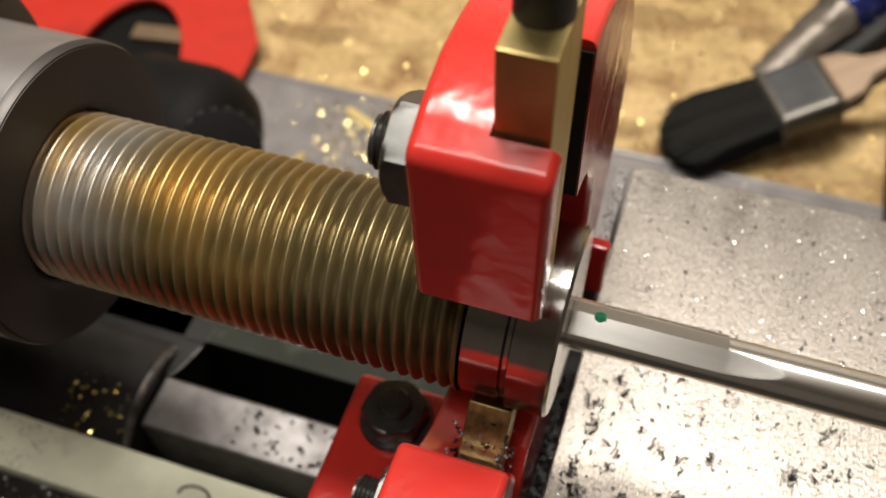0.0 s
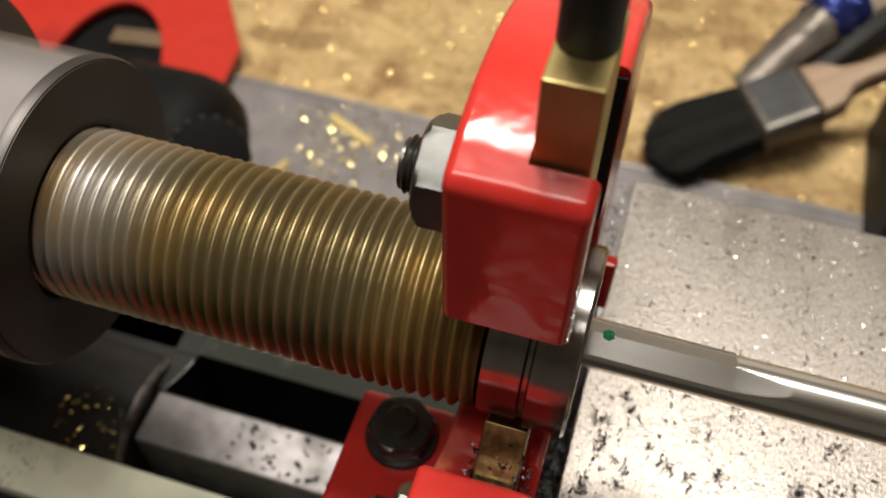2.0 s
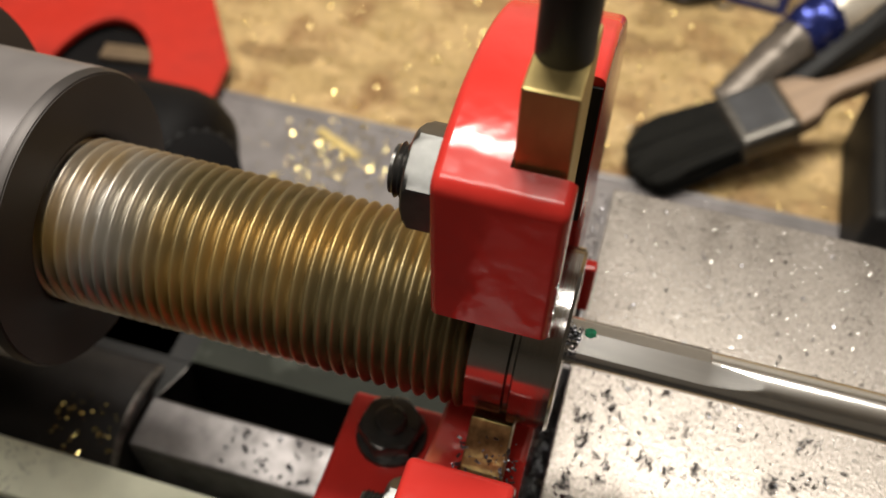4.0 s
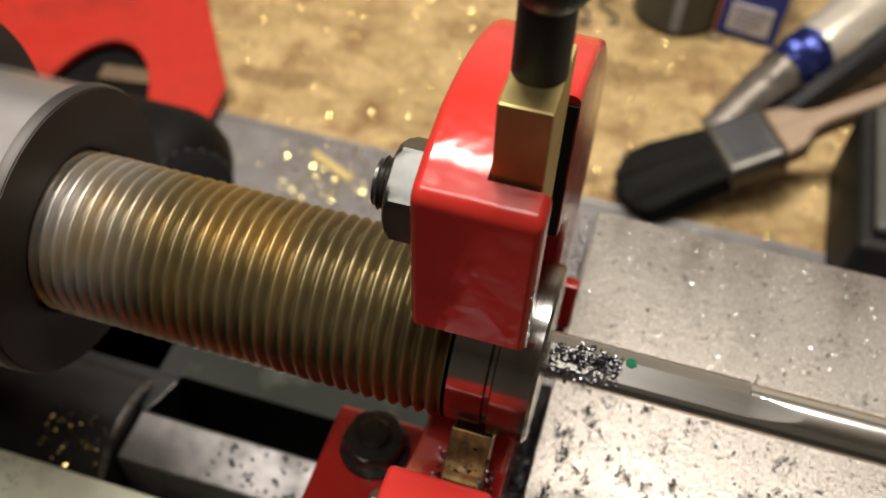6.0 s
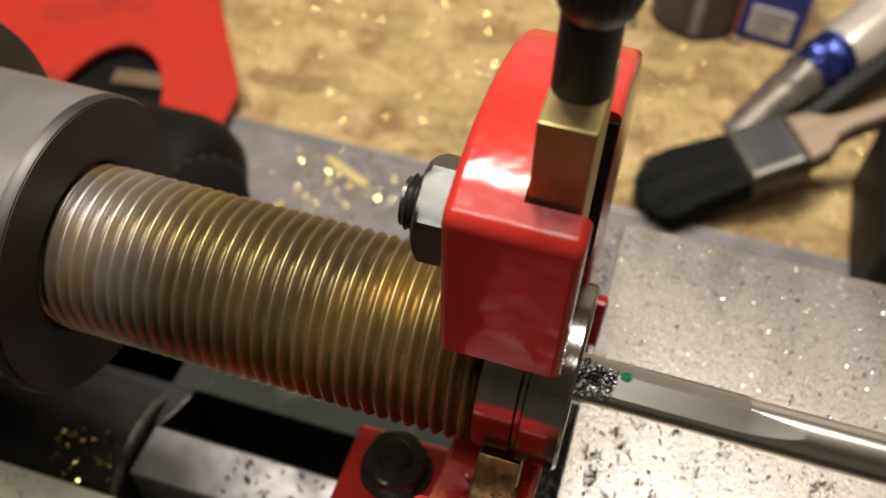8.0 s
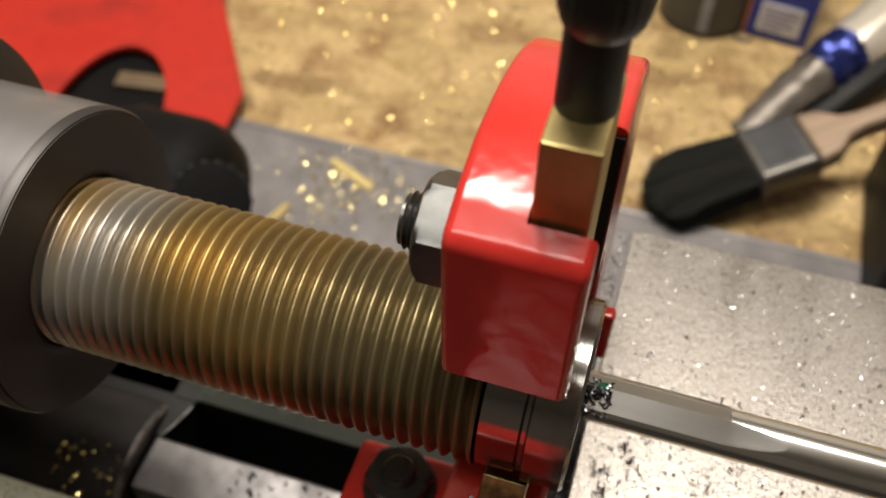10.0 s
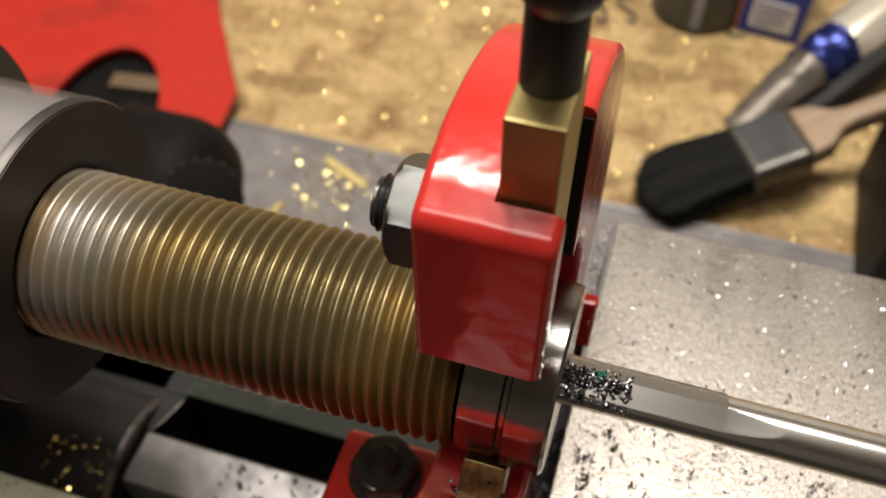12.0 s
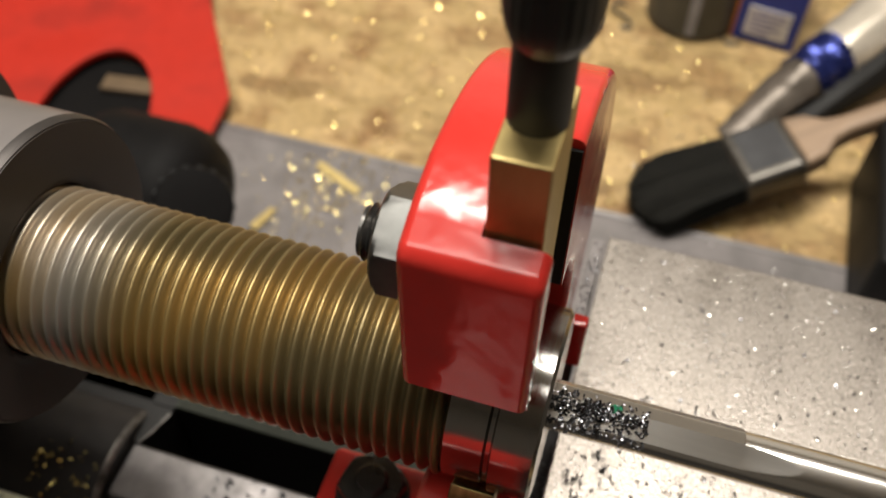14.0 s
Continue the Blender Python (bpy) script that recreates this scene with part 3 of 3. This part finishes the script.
for k in range(18):
    rib = box(11.6, 13.7, -0.9, 0.9, -14, 2.6, 0.4)
    bmesh.ops.transform(rib, matrix=KNOB @ Matrix.Rotation(radians(20 * k), 4, "Z"), verts=rib.verts)
    part("rib", rib, PLASTIC, cap)

brush = thing("paint_brush", 9, 213, BENCH_Z, "old paint brush with dark oily bristles on the bench", "paint brush", rz=30, ry=-16)


def bristle_block():
    bm = bmesh.new()
    rng = random.Random(3)
    for k in range(560):
        y, z = rng.uniform(-17, 17), rng.uniform(0, 13)
        tip = rng.uniform(0, 5) + 0.03 * y * y
        spread = 1.0 + 0.05 * rng.random()
        pts = [(tip, y * spread, 1 + z * 0.8, 0.5), (22, y * 0.98, 1.5 + z, 0.75), (48, y * 0.86, 1.6 + z * 0.9, 0.7)]
        rows = []
        for x, py, pz, w in pts:
            rows.append([bm.verts.new((x, py - w, pz)), bm.verts.new((x, py, pz + w)), bm.verts.new((x, py + w, pz)), bm.verts.new((x, py, pz - w))])
        for p, q in zip(rows, rows[1:]):
            for i in range(4):
                bm.faces.new((p[i], p[(i + 1) % 4], q[(i + 1) % 4], q[i]))
        bm.faces.new(rows[0][::-1])
    return bm


part("bristles", bristle_block(), BRISTLE, brush)
ferrule = part("ferrule", box(46, 75, -15.5, 15.5, 1, 15, 3.5, 3), FERRULE, brush, "tinned ferrule, bright along its edges")
for x in (48, 71.5):
    part("crimp", box(x, x + 1.4, -15.9, 15.9, 0.6, 15.4, 0.6), FERRULE, ferrule)
part("dark_patch", box(51.5, 70.5, -10.5, 12, 14.9, 15.3, 0.1), DARK_TIN, ferrule, "dark patch on the upper face")
handle = extrude([(74, -14), (74, 14), (84, 12), (91, 6), (98, 4.6), (190, 5.5), (196, 0), (190, -5.5), (98, -4.6), (91, -6), (84, -12)], 2.5, 13.5, "Z", 2.5, 3, 30)
part("handle", handle, PALE_WOOD, brush, "bare pale wooden handle")

tube = thing("squeezed_tube", 44, 262, BENCH_Z, "crumpled half-empty tube with a blue band", "tube", rz=53, ry=-13)


def tube_skin(x0, x1, w0, w1, h0, h1, seed):
    """A flattened, dented sleeve from one oval to another."""
    bm = bmesh.new()
    rng = random.Random(seed)
    rings = []
    for i in range(9):
        t = i / 8
        w, h = w0 + (w1 - w0) * t, h0 + (h1 - h0) * t
        ring = []
        for k in range(20):
            a = 2 * math.pi * k / 20
            d = 1 + rng.uniform(-0.12, 0.12)
            ring.append(bm.verts.new((x0 + (x1 - x0) * t, w * math.cos(a) * d, 16 + h * math.sin(a) * d)))
        rings.append(ring)
    for p, q in zip(rings, rings[1:]):
        for k in range(20):
            bm.faces.new((p[k], p[(k + 1) % 20], q[(k + 1) % 20], q[k]))
    bm.faces.new(rings[0][::-1])
    bm.faces.new(rings[-1])
    return bm


part("skin", tube_skin(0, 48, 6, 12, 1.6, 12, 1), FOIL, tube)
# Black sleeve stands in for the tube's dark side and cast shadow.
part("underside", tube_skin(14, 130, 5, 16, 4, 14, 7), BLACK, tube, "black sleeve standing in for the tube's shade").location = (0, -13 * MM, -7 * MM)
part("band", tube_skin(48, 68, 12, 13, 12, 14, 2), NAVY, tube, "shiny blue band")
part("shoulder", tube_skin(68, 130, 13, 15, 14, 15, 3), CREAM, tube, "glossy white end")

case = thing("black_case", 128, 250, BENCH_Z, "black plastic case standing on the bench", "case")
part("body", box(-27, 60, -70, 14, 0, 44, 4, 3), BLACK, case)
part("lid", box(-22, 58, -64, 10, 44, 50, 2.5, 3), GREY, case)

canister = thing("canister", 14, 367, BENCH_Z, "dark grey canister with a pale strip", "canister")
part("body", lathe([(21, 0), (24, 2), (24, 70), (20, 74)], 48), GREY, canister)
part("strip", box(-1, 4, -24.6, -23.3, 4, 66), PALE_GREY, canister, "pale grey strip")

carton = thing("carton", 56, 374, BENCH_Z, "small blue and orange carton with a white label", "carton", rz=-8)
part("box_shell", box(-16, 16, -22, 22, 0, 70, 0.6), BLUE, carton)
part("side_panel", box(-17.4, -16.2, -21.5, 21.5, 0.5, 69), ORANGE, carton, "orange side")
label = part("printed_label", box(-11, 11, -22.6, -22.1, 5, 22), WHITE, carton, "white printed label")
for k, (x0, x1) in enumerate(((-9, 8), (-9, 9), (-9, 5), (-9, 7), (-9, 2))):
    part("print_bar", box(x0, x1, -22.75, -22.62, 18.9 - 3 * k, 19.7 - 3 * k), BLUE, label, "blue bar of print")


def wire(name, points, radius, mat, label, category, at, rz=0):
    """A bent wire lying on the bench."""
    holder = thing(name, *at, label, category, rz=rz)
    curve = bpy.data.curves.new(name, "CURVE")
    curve.dimensions, curve.bevel_depth, curve.bevel_resolution = "3D", radius * MM, 3
    line = curve.splines.new("BEZIER")
    line.bezier_points.add(len(points) - 1)
    for p, q in zip(line.bezier_points, points):
        p.co = Vector(q) * MM
        p.handle_left_type = p.handle_right_type = "AUTO"
    curve.materials.append(mat)
    ob = new("wire", curve)
    ob.parent = holder
    return holder


HOOK = [(0, -7, 1), (4, -9, 1), (5, -3, 1), (0, 4, 1.2), (-3, 10, 1), (1, 14, 1), (4, 11, 1)]
wire("wire_hook", HOOK, 0.9, NUT, "bent dark wire hook lying on the bench", "hook", (-36, 349, BENCH_Z - 0.4))
wire("wire_hook", HOOK, 0.9, NUT, "bent dark wire hook lying on the bench", "hook", (-22, 351, BENCH_Z - 0.4), 15)
RING = [(5 * math.cos(a * 0.7), 5 * math.sin(a * 0.7), 1) for a in range(9)]
wire("split_ring", RING, 0.8, NUT, "small open steel ring lying on the bench", "ring", (38, 352, BENCH_Z - 0.4))
# ---- chips ----
def flat(x0, x1, y0, y1, z):
    return lambda rng: (rng.uniform(x0, x1), rng.uniform(y0, y1), z)


def around_spot(cx, cy, s, z):
    return lambda rng: (rng.gauss(cx, s), rng.gauss(cy, s), z)


strew("saddle_chips", 11, 420, flat(6, 110, -16, 66, -37.2), 0.8, STEEL_CHIP, "fine steel chips on the saddle")
strew("bright_flakes", 27, 1100, flat(5, 130, -16, 67, -37.2), 0.38, BRIGHT_CHIP, "bright flakes of steel on the saddle")
# Specks strewn to give the scratched plate its sparkle, beside real chips.
strew("bright_specks", 17, 3600, flat(5, 130, -16, 67, -37.25), 0.3, BRIGHT_CHIP, "tiny bright specks of steel added for the saddle's sparkle")
strew("dark_saddle_chips", 12, 70, lambda r: (6 + abs(r.gauss(0, 20)), r.uniform(-15, 30), -37.2), 2.2, DARK_CHIP, "dark curled chips near the saddle's edge", 0.05, curl=4.5, wide=0.12)
strew("dark_specks", 24, 700, flat(5, 130, -16, 67, -37.25), 0.42, DARK_CHIP, "tiny dark specks of swarf on the saddle")


# Slivers stand in for the bright glints of fine scratches.
strew("bright_dashes", 31, 900, flat(5, 110, -16, 67, -37.2), 0.9, BRIGHT_CHIP, "thin bright slivers standing in for glints of scratches on the saddle", 0.04, wide=0.16)


def tufts(x0, x1, y0, y1, z, count, seed):
    """Chips that cling together in small heaps."""
    own = random.Random(seed)
    heaps = [(x0 + (x1 - x0) * own.random() ** 2, own.uniform(y0, y1), own.uniform(0.5, 1.6)) for _ in range(count)]
    def spread(rng):
        x, y, s = heaps[rng.randrange(count)]
        return (rng.gauss(x, s), rng.gauss(y, s), z + abs(rng.gauss(0, 0.5)))
    return spread


strew("swarf_tufts", 25, 460, tufts(8, 60, -15, 20, -37.1, 34, 4), 1.3, DARK_CHIP, "small heaps of dark curled swarf on the saddle", 0.06, curl=4.0, wide=0.16)
strew("bright_tufts", 26, 130, tufts(8, 60, -15, 20, -36.9, 34, 4), 0.8, STEEL_CHIP, "bright curls among the heaped swarf")
strew("ledge_chips", 15, 260, lambda r: (r.uniform(0.8, 5), r.uniform(-39, 20), -57.5 + abs(r.gauss(0, 2.5))), 1.5, DARK_CHIP, "dark oily chips heaped beside the saddle")
strew("bright_ledge_chips", 16, 90, lambda r: (r.uniform(0.8, 5), r.uniform(-39, 20), -56 + abs(r.gauss(0, 2.5))), 1.1, STEEL_CHIP, "bright chips heaped beside the saddle")
sliver = thing("brass_sliver", -122.5, 192, TRAY_Z, "long flat brass sliver lying on the tray", "metal chip", rz=-26, rx=10)
part("blade", extrude([(-13, -2), (-13, 1.7), (0, 2.1), (13, 1.9), (13.5, -1.7), (0, -2.2)], 0.2, 1.4, "Z", 0.2, 1), BRASS, sliver)
chip = thing("brass_chip", -144.5, 159, TRAY_Z, "short bright brass chip lying on the tray", "metal chip", rz=72)
part("blade", extrude([(-7, -2.4), (-7, 2.2), (0, 2.0), (7, 1.5), (7.2, -1.4), (0, -2.2)], 0.6, 1.8, "Z", 0.2, 1), BRASS, chip)


def on_cowl(rng):
    a = radians(rng.uniform(95, 142))
    x = rng.uniform(-119, -101.5)
    return (x, 5 + 21.55 * math.cos(a), -106 + 21.55 * math.sin(a))


strew("cowl_chips", 18, 60, on_cowl, 1.0, BRASS_CHIP, "brass chips stuck to the oily cowl")
strew("rail_grime", 32, 70, lambda r: (r.uniform(-138, -118), r.uniform(-24.5, -13), -89.95), 1.4, DARK_CHIP, "dark grime and swarf on the painted rail", 0.04, curl=3.0, wide=0.12)
strew("ledge_specks", 29, 160, lambda r: (r.uniform(-140, -40), r.uniform(-37, -26), -92.9), 1.0, BRIGHT_CHIP, "bright chips on the black ledge")
CURL = [(4 * math.cos(radians(a)), 2.4 * math.sin(radians(a)), 0.5) for a in range(10, 200, 30)]
wire("swarf_curl", CURL, 0.35, NUT, "thin curl of dark swarf on the painted rail", "metal chip", (-77, -18, -90))
strew("way_chips", 19, 60, lambda r: (r.uniform(-75, -40), r.uniform(-3.5, 9), -89.8), 1.6, DARK_CHIP, "dark chips on the front way")
strew("burr", 21, 150, lambda r: (0.95 + 0.1 * r.random(), -15.3 + 0.3 * r.random(), r.uniform(23, 36)), 0.3, BRIGHT_CHIP, "bright raw burr along the casting's machined edge")
strew("strip_chips", 22, 120, lambda r: (r.uniform(1.2, 3.6), r.uniform(35, 67), -38.5), 0.6, STEEL_CHIP, "steel chips on the oily grey strip")
strew("finger_swarf", 23, 90, lambda r: (r.uniform(-10, 0), r.uniform(-27, -17), r.uniform(-14, -5)), 0.8, STEEL_CHIP, "steel swarf on the lower finger")
strew("brass_chips", 13, 430, around_spot(-122, 182, 15, TRAY_Z + 0.3), 1.6, BRASS_CHIP, "brass chips on the tray")
strew("steel_bench_chips", 28, 60, flat(-60, 60, 212, 320, BENCH_Z + 0.3), 2.0, BRIGHT_CHIP, "bright steel curls scattered on the bench")
strew("tray_chips", 30, 130, flat(-10, 110, 95, 204, TRAY_Z + 0.3), 1.5, BRIGHT_CHIP, "bright steel curls scattered on the tray")
strew("bench_chips", 14, 850, flat(-220, 120, 214, 340, BENCH_Z + 0.3), 1.9, BRASS_CHIP, "brass chips scattered behind the lathe")


# ---- what moves ----
def motions():
    turns = 4.3
    spin = [(i * 0.05, pose(0, 0, 0, (360 * turns * 0.05 * i) % 360.0)) for i in range(281)]
    walk(bar, spin)
    walk(chuck, spin)
    # seconds and the shoulder's place along the axis, in millimetres
    slide = [(0.0, 26.7), (0.5, 26.6), (1.0, 26.1), (1.5, 25.7), (2.0, 25.3), (3.2, 24.7), (4.0, 25.6), (4.5, 28.0), (5.0, 31.1), (5.5, 33.5),
             (6.0, 35.9), (6.5, 36.2), (7.0, 34.2), (7.5, 32.0), (8.0, 29.6), (9.2, 26.0), (10.5, 24.4), (11.0, 24.3), (11.5, 25.1),
             (12.0, 27.6), (12.5, 29.8), (13.0, 32.1), (13.5, 33.9), (14.0, 31.8)]
    walk(reamer, [(t, pose(x * MM, 0, 0)) for t, x in slide])
    walk(clump, [(t, pose((x - 20.5 if t > 3.5 else 0.5) * MM, 0, 0)) for t, x in slide])
    walk(clump_late, [(t, pose((x - 14.3 if t > 10 else 0.5) * MM, 0, 0)) for t, x in slide])


motions()
